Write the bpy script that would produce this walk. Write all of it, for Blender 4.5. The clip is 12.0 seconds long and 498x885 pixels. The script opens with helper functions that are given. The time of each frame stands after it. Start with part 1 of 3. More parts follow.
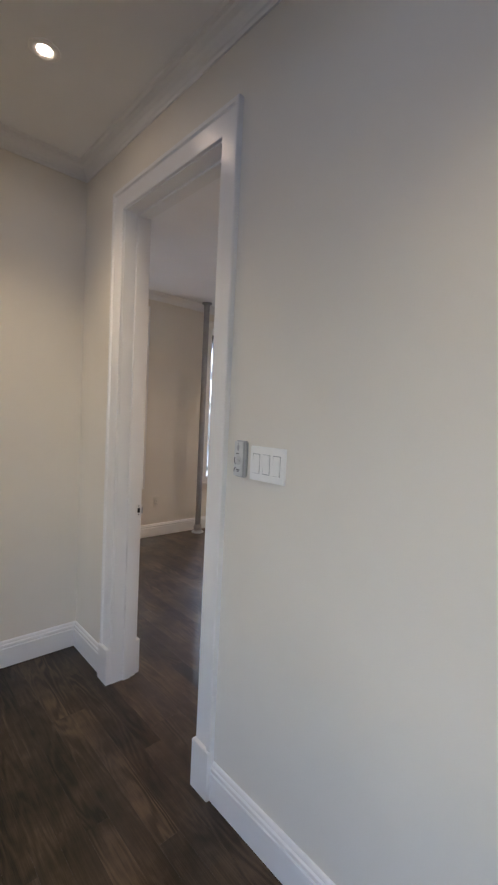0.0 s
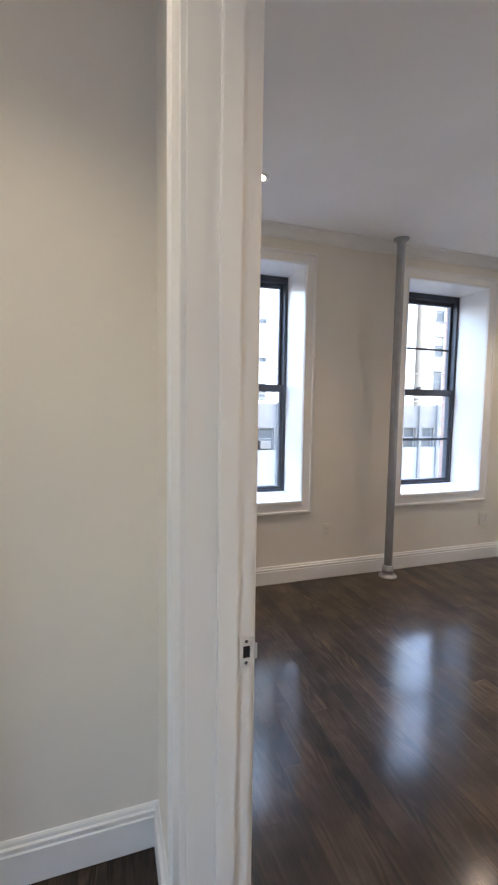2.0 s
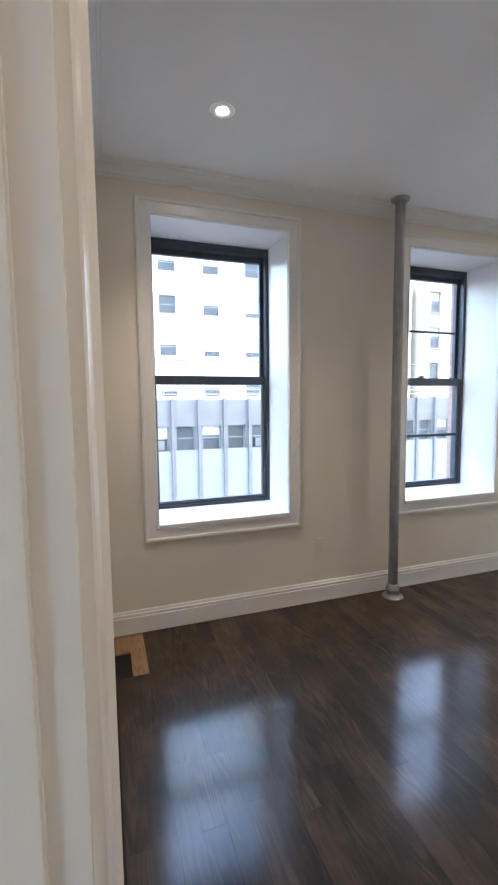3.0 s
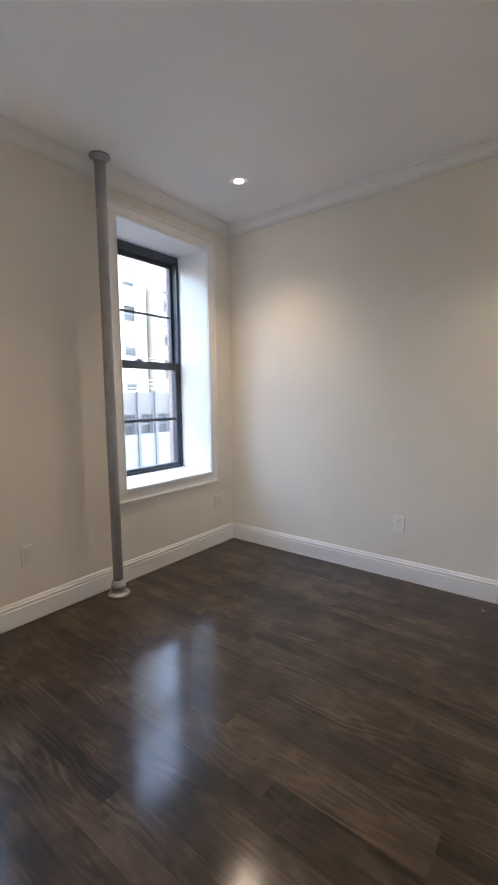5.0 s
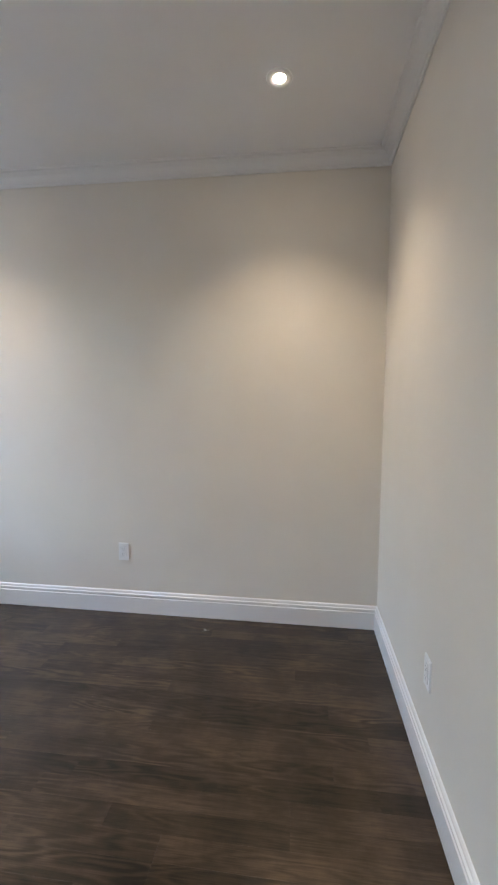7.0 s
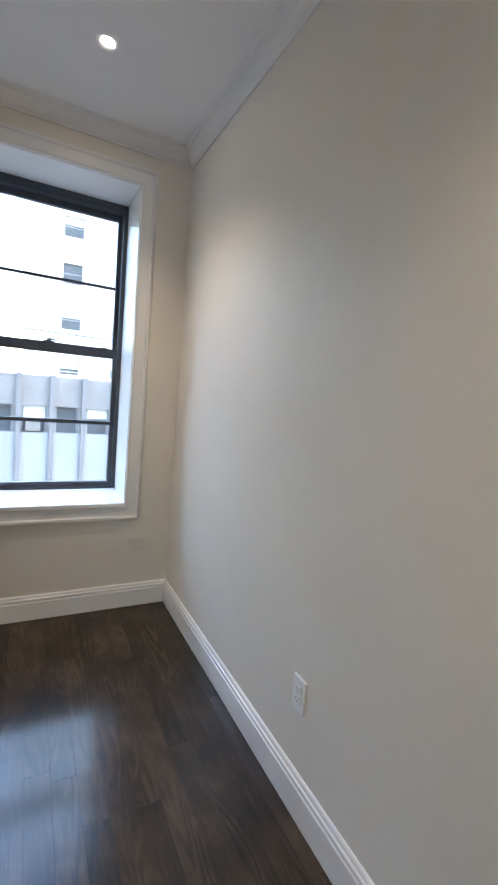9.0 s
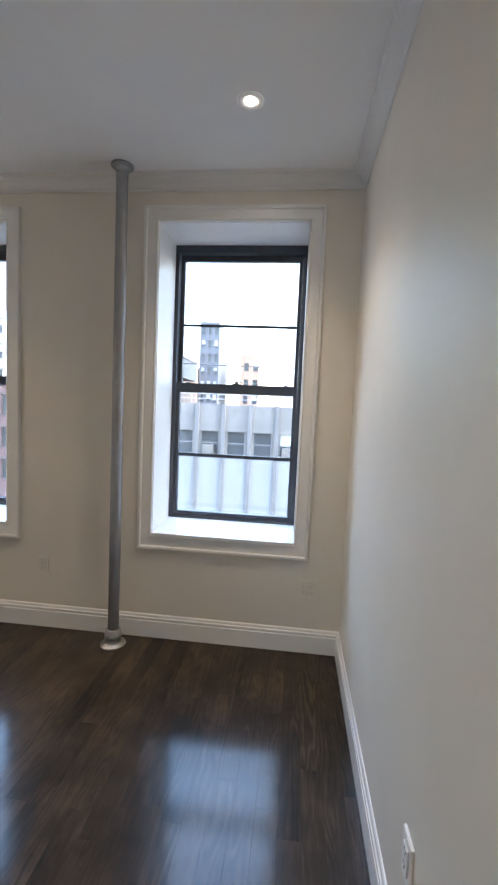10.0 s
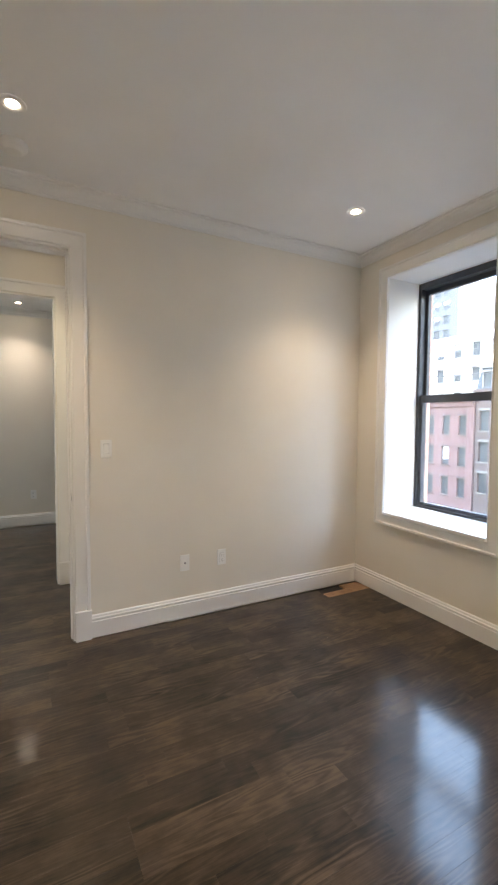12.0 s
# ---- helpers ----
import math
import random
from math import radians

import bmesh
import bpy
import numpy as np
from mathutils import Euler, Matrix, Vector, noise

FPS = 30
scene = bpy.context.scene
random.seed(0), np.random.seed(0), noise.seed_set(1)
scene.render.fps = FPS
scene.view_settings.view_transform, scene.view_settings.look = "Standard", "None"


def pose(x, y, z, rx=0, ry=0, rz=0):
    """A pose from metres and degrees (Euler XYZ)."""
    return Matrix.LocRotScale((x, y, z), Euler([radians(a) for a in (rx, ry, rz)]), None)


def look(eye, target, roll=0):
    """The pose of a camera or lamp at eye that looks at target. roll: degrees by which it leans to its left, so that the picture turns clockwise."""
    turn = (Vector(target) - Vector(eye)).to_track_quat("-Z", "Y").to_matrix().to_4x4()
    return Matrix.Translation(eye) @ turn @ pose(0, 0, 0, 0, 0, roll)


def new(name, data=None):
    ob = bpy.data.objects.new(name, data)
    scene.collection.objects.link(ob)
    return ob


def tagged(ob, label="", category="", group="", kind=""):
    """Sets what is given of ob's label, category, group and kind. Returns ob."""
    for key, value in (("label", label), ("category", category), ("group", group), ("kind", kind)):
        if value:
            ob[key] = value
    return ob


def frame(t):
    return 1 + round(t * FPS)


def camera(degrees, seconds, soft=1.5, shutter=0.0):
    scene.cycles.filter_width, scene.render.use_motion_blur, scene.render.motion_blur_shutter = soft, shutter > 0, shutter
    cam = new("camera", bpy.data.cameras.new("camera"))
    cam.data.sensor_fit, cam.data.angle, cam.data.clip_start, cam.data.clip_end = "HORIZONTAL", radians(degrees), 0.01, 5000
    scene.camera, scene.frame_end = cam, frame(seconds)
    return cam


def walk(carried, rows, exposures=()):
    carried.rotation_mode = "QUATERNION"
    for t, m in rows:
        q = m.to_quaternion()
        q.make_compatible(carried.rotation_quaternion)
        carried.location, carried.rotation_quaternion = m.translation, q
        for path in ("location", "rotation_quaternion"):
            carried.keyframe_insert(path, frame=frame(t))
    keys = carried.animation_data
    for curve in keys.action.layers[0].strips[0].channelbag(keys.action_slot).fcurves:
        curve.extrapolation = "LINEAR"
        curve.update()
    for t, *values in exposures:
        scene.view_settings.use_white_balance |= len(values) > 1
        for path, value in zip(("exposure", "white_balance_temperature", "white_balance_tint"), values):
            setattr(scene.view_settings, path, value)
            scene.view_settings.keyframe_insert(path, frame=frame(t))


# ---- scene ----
cam = camera(60.4, 12.0, soft=2.2)
PATH = [
    (0, (-1.146, -4.345, 1.427), (0.203, -2.873, 1.314), 2.8),
    (0.5, (-0.878, -4.098, 1.418), (0.055, -2.333, 1.3), 1.3),
    (1, (-0.704, -3.768, 1.419), (-0.043, -1.885, 1.281), 2.6),
    (1.5, (-0.546, -3.44, 1.48), (0.091, -1.551, 1.325), 2.5),
    (2, (-0.312, -3.106, 1.415), (0.315, -1.214, 1.251), 0.8),
    (2.5, (-0.15, -2.828, 1.436), (0.477, -0.937, 1.259), -0.4),
    (4.5, (0.281, -2.48, 1.288), (1.184, -0.703, 1.12), -1.5),
    (5, (0.301, -2.523, 1.313), (1.87, -1.301, 1.1), -0.6),
    (5.5, (0.32, -2.607, 1.324), (2.212, -1.99, 1.121), 0.5),
    (6, (0.323, -2.677, 1.357), (2.295, -2.408, 1.159), 0.8),
    (6.5, (0.407, -2.67, 1.347), (2.388, -2.453, 1.173), 0.8),
    (8.5, (2.111, -2.724, 1.32), (3.7, -1.515, 1.196), 2.6),
    (9, (2.459, -2.614, 1.361), (3.376, -0.848, 1.161), 4.8),
    (9.5, (2.765, -2.555, 1.385), (2.823, -0.565, 1.19), 4.0),
    (10, (2.965, -2.517, 1.448), (2.754, -0.534, 1.296), 2.5),
    (10.5, (3.012, -2.529, 1.425), (2.761, -0.548, 1.313), 2.4),
    (11, (3.045, -2.518, 1.381), (2.47, -0.604, 1.291), 2.0),
    (11.5, (2.887, -2.522, 1.364), (1.55, -1.037, 1.297), 1.3),
    (12, (2.798, -2.56, 1.405), (1.033, -1.626, 1.297), 0.4),
]
EXPOSURES = [(0, 4.2, 6700, 24), (0.5, 4.4, 6850, 24), (1.0, 4.5, 6800, 24), (1.5, 4.5, 6650, 23), (2.5, 4.43, 6200, 18), (4.5, 4.2, 6400, 17), (5.5, 4.6, 6550, 20),
             (6.5, 4.6, 6250, 17), (8.5, 4.33, 6200, 15), (10.5, 4.2, 6350, 16), (11.5, 4.33, 6750, 19), (12, 4.7, 6950, 16)]
walk(cam, [(t, look(eye, target, roll)) for t, eye, target, roll in PATH], EXPOSURES)

# ---- world, sun ----
SUN_EL, SUN_AZ = radians(48), radians(94)   # along the street, veiled
world = bpy.data.worlds.new("sky")
world.use_nodes = True
scene.world = world
sky = world.node_tree.nodes.new("ShaderNodeTexSky")
sky.sky_type, sky.sun_disc = "NISHITA", False
sky.sun_elevation, sky.sun_rotation = SUN_EL, SUN_AZ
sky.air_density, sky.dust_density = 1.5, 1.2
bg = world.node_tree.nodes["Background"]
world.node_tree.links.new(sky.outputs[0], bg.inputs[0])
bg.inputs[1].default_value = 0.105
sun_data = bpy.data.lights.new("sun", "SUN")
sun_data.energy, sun_data.angle, sun_data.color = 0.5, radians(12), (1.0, 0.95, 0.88)
sun = new("sun", sun_data)
sun.matrix_world = look((0, 0, 0), (-math.sin(SUN_AZ) * math.cos(SUN_EL), -math.cos(SUN_AZ) * math.cos(SUN_EL), -math.sin(SUN_EL)))
LAMP_WATTS, LAMP_COLOR = 3.3, (1.0, 0.81, 0.57)
# added area lamp, out of view, for the open sky to the north-west, over the low roofs, falling into the two windows
sky_data = bpy.data.lights.new("sky_fill_lamp", "AREA")
sky_data.shape, sky_data.size, sky_data.size_y = "RECTANGLE", 28.0, 10.0
sky_data.energy, sky_data.color = 330.0, (0.42, 0.66, 1.0)
new("sky_fill_lamp", sky_data).matrix_world = look((-6.0, 12.0, 14.2), (1.64, 0.0, 1.6))
# added area lamp for the daylight of the living room's unseen window, which lies behind the walk
sky_data = bpy.data.lights.new("living_daylight_lamp", "AREA")
sky_data.shape, sky_data.size, sky_data.size_y = "RECTANGLE", 1.2, 1.5
sky_data.energy, sky_data.color = 0.95, (0.42, 0.66, 1.0)
new("living_daylight_lamp", sky_data).matrix_world = look((-3.50, -5.05, 1.53), (0.0, -5.05, 1.53))


# ---- materials ----
def nodes_of(name):
    m = bpy.data.materials.new(name)
    m.use_nodes = True
    return m, m.node_tree, m.node_tree.nodes["Principled BSDF"]


def ramp(tree, fac, stops):
    r = tree.nodes.new("ShaderNodeValToRGB")
    el = r.color_ramp.elements
    el[0].position, el[0].color = stops[0][0], (*stops[0][1], 1)
    el[1].position, el[1].color = stops[-1][0], (*stops[-1][1], 1)
    for p, c in stops[1:-1]:
        el.new(p).color = (*c, 1)
    tree.links.new(fac, r.inputs[0])
    return r.outputs[0]


def noise_tex(tree, vector, scale, detail=3.0, rough=0.5):
    n = tree.nodes.new("ShaderNodeTexNoise")
    n.inputs["Scale"].default_value, n.inputs["Detail"].default_value, n.inputs["Roughness"].default_value = scale, detail, rough
    tree.links.new(vector, n.inputs["Vector"])
    return n.outputs[0]


def math_node(tree, op, a, b):
    n = tree.nodes.new("ShaderNodeMath")
    n.operation = op
    for socket, v in zip(n.inputs, (a, b)):
        if isinstance(v, (int, float)):
            socket.default_value = v
        else:
            tree.links.new(v, socket)
    return n.outputs[0]


def bump(tree, bsdf, height, strength, distance):
    b = tree.nodes.new("ShaderNodeBump")
    b.inputs["Strength"].default_value, b.inputs["Distance"].default_value = strength, distance
    tree.links.new(height, b.inputs["Height"])
    tree.links.new(b.outputs[0], bsdf.inputs["Normal"])


def position(tree):
    return tree.nodes.new("ShaderNodeNewGeometry").outputs["Position"]


def paint(name, color, rough, vary=0.03, relief=0.2, fine=220, wavy=1.0, rvar=0.1):
    """Rolled or brushed paint: faint patches, roller stipple."""
    m, tree, bsdf = nodes_of(name)
    pos = position(tree)
    big = noise_tex(tree, pos, 1.7, 4)
    lo, hi = [c * (1 - vary) for c in color], [min(1, c * (1 + vary)) for c in color]
    tree.links.new(ramp(tree, big, [(0.3, lo), (0.7, hi)]), bsdf.inputs["Base Color"])
    small = noise_tex(tree, pos, fine, 2)
    mid = noise_tex(tree, pos, 9, 3)
    tree.links.new(math_node(tree, "MULTIPLY_ADD", mid, rvar), bsdf.inputs["Roughness"])
    bsdf.inputs["Roughness"].links[0].from_node.inputs[2].default_value = rough - rvar / 2
    bump(tree, bsdf, math_node(tree, "ADD", small, math_node(tree, "MULTIPLY", mid, wavy)), relief, 0.0012)
    return m


def plain(name, color, rough, metal=0.0, vary=0.06, scale=30):
    m, tree, bsdf = nodes_of(name)
    n = noise_tex(tree, position(tree), scale, 3)
    tree.links.new(ramp(tree, n, [(0.3, [c * (1 - vary) for c in color]), (0.7, [min(1, c * (1 + vary)) for c in color])]), bsdf.inputs["Base Color"])
    bsdf.inputs["Roughness"].default_value, bsdf.inputs["Metallic"].default_value = rough, metal
    return m


def wood(name, dark, mid, light, rough, coat=0.0):
    """Oak boards along y: cathedral figure, pores, board-to-board tone."""
    m, tree, bsdf = nodes_of(name)
    co = tree.nodes.new("ShaderNodeTexCoord").outputs["Object"]
    rnd = math_node(tree, "ADD", tree.nodes.new("ShaderNodeObjectInfo").outputs["Random"],
                    tree.nodes.new("ShaderNodeNewGeometry").outputs["Random Per Island"])
    shift = tree.nodes.new("ShaderNodeCombineXYZ")
    for i, k in enumerate((37.0, 91.0, 13.0)):
        tree.links.new(math_node(tree, "MULTIPLY", rnd, k), shift.inputs[i])
    add = tree.nodes.new("ShaderNodeVectorMath")
    tree.links.new(co, add.inputs[0])
    tree.links.new(shift.outputs[0], add.inputs[1])

    def stretched(sx, sy):
        mp = tree.nodes.new("ShaderNodeMapping")
        mp.inputs["Scale"].default_value = (sx, sy, 1)
        tree.links.new(add.outputs[0], mp.inputs["Vector"])
        return mp.outputs[0]
    field = noise_tex(tree, stretched(9.0, 1.35), 1.0, 2.5, 0.5)
    across = tree.nodes.new("ShaderNodeSeparateXYZ")
    tree.links.new(add.outputs[0], across.inputs[0])
    rings = math_node(tree, "SINE", math_node(tree, "ADD", math_node(tree, "MULTIPLY", field, 75.0), math_node(tree, "MULTIPLY", across.outputs[0], 85.0)), 0.0)
    pores = noise_tex(tree, stretched(330.0, 9.0), 1.0, 3.0, 0.6)
    tone = noise_tex(tree, stretched(6.0, 1.4), 1.0, 4.0)
    strength = math_node(tree, "MULTIPLY", math_node(tree, "POWER", noise_tex(tree, stretched(5.0, 1.1), 1.7, 2.0), 3.2), 0.6)
    g = math_node(tree, "ADD", math_node(tree, "MULTIPLY", rings, strength), 0.5)
    cloud = noise_tex(tree, position(tree), 4.2, 5.0, 0.62)
    g = math_node(tree, "ADD", g, math_node(tree, "MULTIPLY", math_node(tree, "SUBTRACT", cloud, 0.5), 1.0))
    g = math_node(tree, "ADD", g, math_node(tree, "MULTIPLY", math_node(tree, "SUBTRACT", pores, 0.5), 0.55))
    g = math_node(tree, "ADD", g, math_node(tree, "MULTIPLY", math_node(tree, "SUBTRACT", tone, 0.5), 0.7))
    wrap = math_node(tree, "FRACT", math_node(tree, "MULTIPLY", rnd, 7.31), 0.0)
    g = math_node(tree, "ADD", g, math_node(tree, "MULTIPLY", math_node(tree, "SUBTRACT", wrap, 0.5), 0.26))
    tree.links.new(ramp(tree, g, [(0.18, dark), (0.5, mid), (0.88, light)]), bsdf.inputs["Base Color"])
    bsdf.inputs["Coat Weight"].default_value, bsdf.inputs["Coat Roughness"].default_value = coat, 0.145
    bsdf.inputs["Coat IOR"].default_value = 1.42
    bsdf.inputs["Specular IOR Level"].default_value = 0.5 - 0.46 * coat
    wear = noise_tex(tree, position(tree), 5.0, 4)
    r = math_node(tree, "MULTIPLY_ADD", wear, 0.16)
    r.node.inputs[2].default_value = rough - 0.08
    tree.links.new(r, bsdf.inputs["Roughness"])
    ripple = math_node(tree, "MULTIPLY", noise_tex(tree, stretched(26.0, 7.0), 1.0, 2.0), 1.6)
    bump(tree, bsdf, math_node(tree, "ADD", math_node(tree, "MULTIPLY", rings, 0.25), math_node(tree, "ADD", pores, ripple)), 0.26, 0.0012)
    return m


def brick_mat(name, c1, c2, mortar, scale=1.0):
    """Far brickwork, too distant to tell the bricks apart singly."""
    m, tree, bsdf = nodes_of(name)
    mp = tree.nodes.new("ShaderNodeMapping")
    mp.inputs["Rotation"].default_value = (radians(90), 0, 0)
    tree.links.new(position(tree), mp.inputs["Vector"])
    b = tree.nodes.new("ShaderNodeTexBrick")
    for k, v in (("Color1", c1), ("Color2", c2), ("Mortar", mortar)):
        b.inputs[k].default_value = (*v, 1)
    b.inputs["Scale"].default_value = scale
    b.inputs["Brick Width"].default_value, b.inputs["Row Height"].default_value, b.inputs["Mortar Size"].default_value = 0.22, 0.075, 0.006
    tree.links.new(mp.outputs[0], b.inputs["Vector"])
    mix = tree.nodes.new("ShaderNodeMix")
    mix.data_type, mix.blend_type = "RGBA", "MULTIPLY"
    mix.inputs[0].default_value = 0.5
    tree.links.new(b.outputs[0], mix.inputs[6])
    tree.links.new(ramp(tree, noise_tex(tree, position(tree), 0.7, 4), [(0.3, (0.7, 0.7, 0.7)), (0.7, (1, 1, 1))]), mix.inputs[7])
    tree.links.new(mix.outputs[2], bsdf.inputs["Base Color"])
    bsdf.inputs["Roughness"].default_value = 0.85
    return m


CREAM = paint("cream_wall_paint", (0.78, 0.735, 0.655), 0.55)
CEIL = paint("ceiling_paint", (0.88, 0.875, 0.865), 0.75)
TRIM = paint("white_trim_paint", (0.82, 0.81, 0.79), 0.30, 0.012, 0.015, 120, 0.0, 0.03)
ALMOND = plain("cream_plastic", (0.78, 0.74, 0.66), 0.4, vary=0.02)
PLATE = WHITEPLATE = plain("white_plastic", (0.87, 0.865, 0.84), 0.35, vary=0.02)
GREYPLASTIC = plain("grey_plastic", (0.42, 0.42, 0.42), 0.45, vary=0.05)
DARKPLASTIC = plain("dark_plastic", (0.06, 0.06, 0.065), 0.5)
STEEL = plain("galvanized_steel", (0.36, 0.36, 0.37), 0.40, 0.85, 0.07, 12)
CHROME = plain("polished_flange", (0.46, 0.455, 0.45), 0.34, 1.0, 0.1, 40)
BRIGHT = plain("nickel_plate", (0.78, 0.77, 0.75), 0.38, 0.6, 0.05, 60)
# charcoal paint, its colour lifted towards blue for the glare veiling the sashes
SASH = plain("charcoal_sash_paint", (0.058, 0.066, 0.082), 0.42, 0.0, 0.15, 20)
FLOOR = wood("dark_stained_oak", (0.0105, 0.0068, 0.0043), (0.0345, 0.0227, 0.0137), (0.088, 0.058, 0.0345), 0.46, 0.85)
BARE = wood("bare_oak", (0.20, 0.11, 0.055), (0.32, 0.185, 0.095), (0.42, 0.27, 0.15), 0.6)
GAP = plain("board_gap", (0.010, 0.008, 0.007), 0.9)
HOLE_SHADE = plain("hollow_shade", (0.006, 0.006, 0.006), 0.9)
REDBRICK = brick_mat("red_brick", (0.20, 0.115, 0.11), (0.165, 0.09, 0.09), (0.23, 0.19, 0.185))
PINKBRICK = brick_mat("pale_red_brick", (0.45, 0.28, 0.22), (0.38, 0.22, 0.18), (0.45, 0.4, 0.36))
STONE = plain("pale_stone", (0.22, 0.21, 0.20), 0.85, vary=0.12, scale=1.2)
CONCRETE = plain("concrete_panel", (0.20, 0.187, 0.175), 0.85, vary=0.15, scale=1.5)
WHITEPANEL = plain("white_panel", (0.26, 0.26, 0.262), 0.7, vary=0.06, scale=2)
WHITEWALL = plain("white_render", (0.70, 0.68, 0.64), 0.85, vary=0.08, scale=0.6)
DARKROOF = plain("dark_slate", (0.09, 0.10, 0.11), 0.7, vary=0.2, scale=2)
TOWER = plain("grey_tower_cladding", (0.13, 0.135, 0.155), 0.7, vary=0.12, scale=0.4)
ORANGE = brick_mat("orange_brick", (0.45, 0.29, 0.21), (0.40, 0.25, 0.18), (0.42, 0.34, 0.29))
PALEBRICK = brick_mat("buff_brick", (0.55, 0.47, 0.37), (0.50, 0.42, 0.33), (0.5, 0.44, 0.38))
BROWNSTONE = plain("weathered_brownstone", (0.13, 0.10, 0.095), 0.85, vary=0.12, scale=1.0)
RIB = plain("grey_concrete_rib", (0.165, 0.16, 0.16), 0.85, vary=0.1, scale=2)
ASPHALT = plain("asphalt", (0.05, 0.05, 0.052), 0.9, vary=0.2, scale=3)
FARGLASS = plain("far_window_glass", (0.055, 0.062, 0.07), 0.45, vary=0.3, scale=0.5)
BLIND = plain("window_blind", (0.56, 0.58, 0.58), 0.7)


def glass_mat():
    m, tree, bsdf = nodes_of("window_glass")
    tree.nodes.remove(bsdf)
    mixer = tree.nodes.new("ShaderNodeMixShader")
    tr, gl = tree.nodes.new("ShaderNodeBsdfTransparent"), tree.nodes.new("ShaderNodeBsdfGlossy")
    tr.inputs[0].default_value = (0.95, 0.97, 0.97, 1)
    gl.inputs["Roughness"].default_value = 0.02
    lw = tree.nodes.new("ShaderNodeLayerWeight")
    rim = math_node(tree, "MULTIPLY_ADD", math_node(tree, "POWER", lw.outputs["Facing"], 5.0), 0.9)
    rim.node.inputs[2].default_value = 0.035
    tree.links.new(rim, mixer.inputs[0])
    tree.links.new(tr.outputs[0], mixer.inputs[1])
    tree.links.new(gl.outputs[0], mixer.inputs[2])
    tree.links.new(mixer.outputs[0], tree.nodes["Material Output"].inputs[0])
    return m


def glow_mat():
    m, tree, bsdf = nodes_of("lamp_lens")
    bsdf.inputs["Base Color"].default_value = (0.9, 0.88, 0.82, 1)
    bsdf.inputs["Emission Color"].default_value = (1.0, 0.86, 0.66, 1)
    bsdf.inputs["Emission Strength"].default_value = 6.0
    return m


GLASS, GLOW = glass_mat(), glow_mat()


# ---- mesh makers ----
def finish(name, bm, mats, parent=None, smooth=False, bevel=0.0):
    me = bpy.data.meshes.new(name)
    bmesh.ops.recalc_face_normals(bm, faces=bm.faces)
    if bevel:
        edges = [e for e in bm.edges if len(e.link_faces) == 2 and e.calc_face_angle(0) > 0.6]
        bmesh.ops.bevel(bm, geom=edges, offset=bevel, segments=2, affect="EDGES", clamp_overlap=True)
    for f in bm.faces:
        f.smooth = smooth
    bm.to_mesh(me)
    bm.free()
    for m in mats if isinstance(mats, (list, tuple)) else [mats]:
        me.materials.append(m)
    ob = new(name, me)
    ob.parent = parent
    return ob


def add_box(bm, lo, hi, mat=0):
    made = bmesh.ops.create_cube(bm, size=1)
    size = [b - a for a, b in zip(lo, hi)]
    mid = [(a + b) / 2 for a, b in zip(lo, hi)]
    bmesh.ops.transform(bm, matrix=Matrix.Translation(mid) @ Matrix.Diagonal((*size, 1)), verts=made["verts"])
    for f in {f for v in made["verts"] for f in v.link_faces}:
        f.material_index = mat


def box(name, lo, hi, mat, parent=None, bevel=0.0):
    bm = bmesh.new()
    add_box(bm, lo, hi)
    return finish(name, bm, mat, parent, False, bevel)


def boxes(name, items, mat, parent=None, bevel=0.0):
    bm = bmesh.new()
    for lo, hi in items:
        add_box(bm, lo, hi)
    return finish(name, bm, mat, parent, False, bevel)


def add_lathe(bm, profile, segs=32, centre=(0, 0, 0), mat=0):
    """Turns (radius, height) pairs about z."""
    rings = []
    for r, z in profile:
        if r < 1e-6:
            rings.append([bm.verts.new((centre[0], centre[1], centre[2] + z))])
        else:
            rings.append([bm.verts.new((centre[0] + r * math.cos(2 * math.pi * i / segs), centre[1] + r * math.sin(2 * math.pi * i / segs), centre[2] + z)) for i in range(segs)])
    for a, b in zip(rings, rings[1:]):
        for i in range(segs):
            j = (i + 1) % segs
            vs = [a[i % len(a)], a[j % len(a)], b[j % len(b)], b[i % len(b)]]
            vs = list(dict.fromkeys(vs))
            if len(vs) > 2:
                bm.faces.new(vs).material_index = mat


def lathe(name, profile, mat, parent=None, segs=32):
    bm = bmesh.new()
    add_lathe(bm, profile, segs)
    ob = finish(name, bm, mat, parent, True)
    return ob


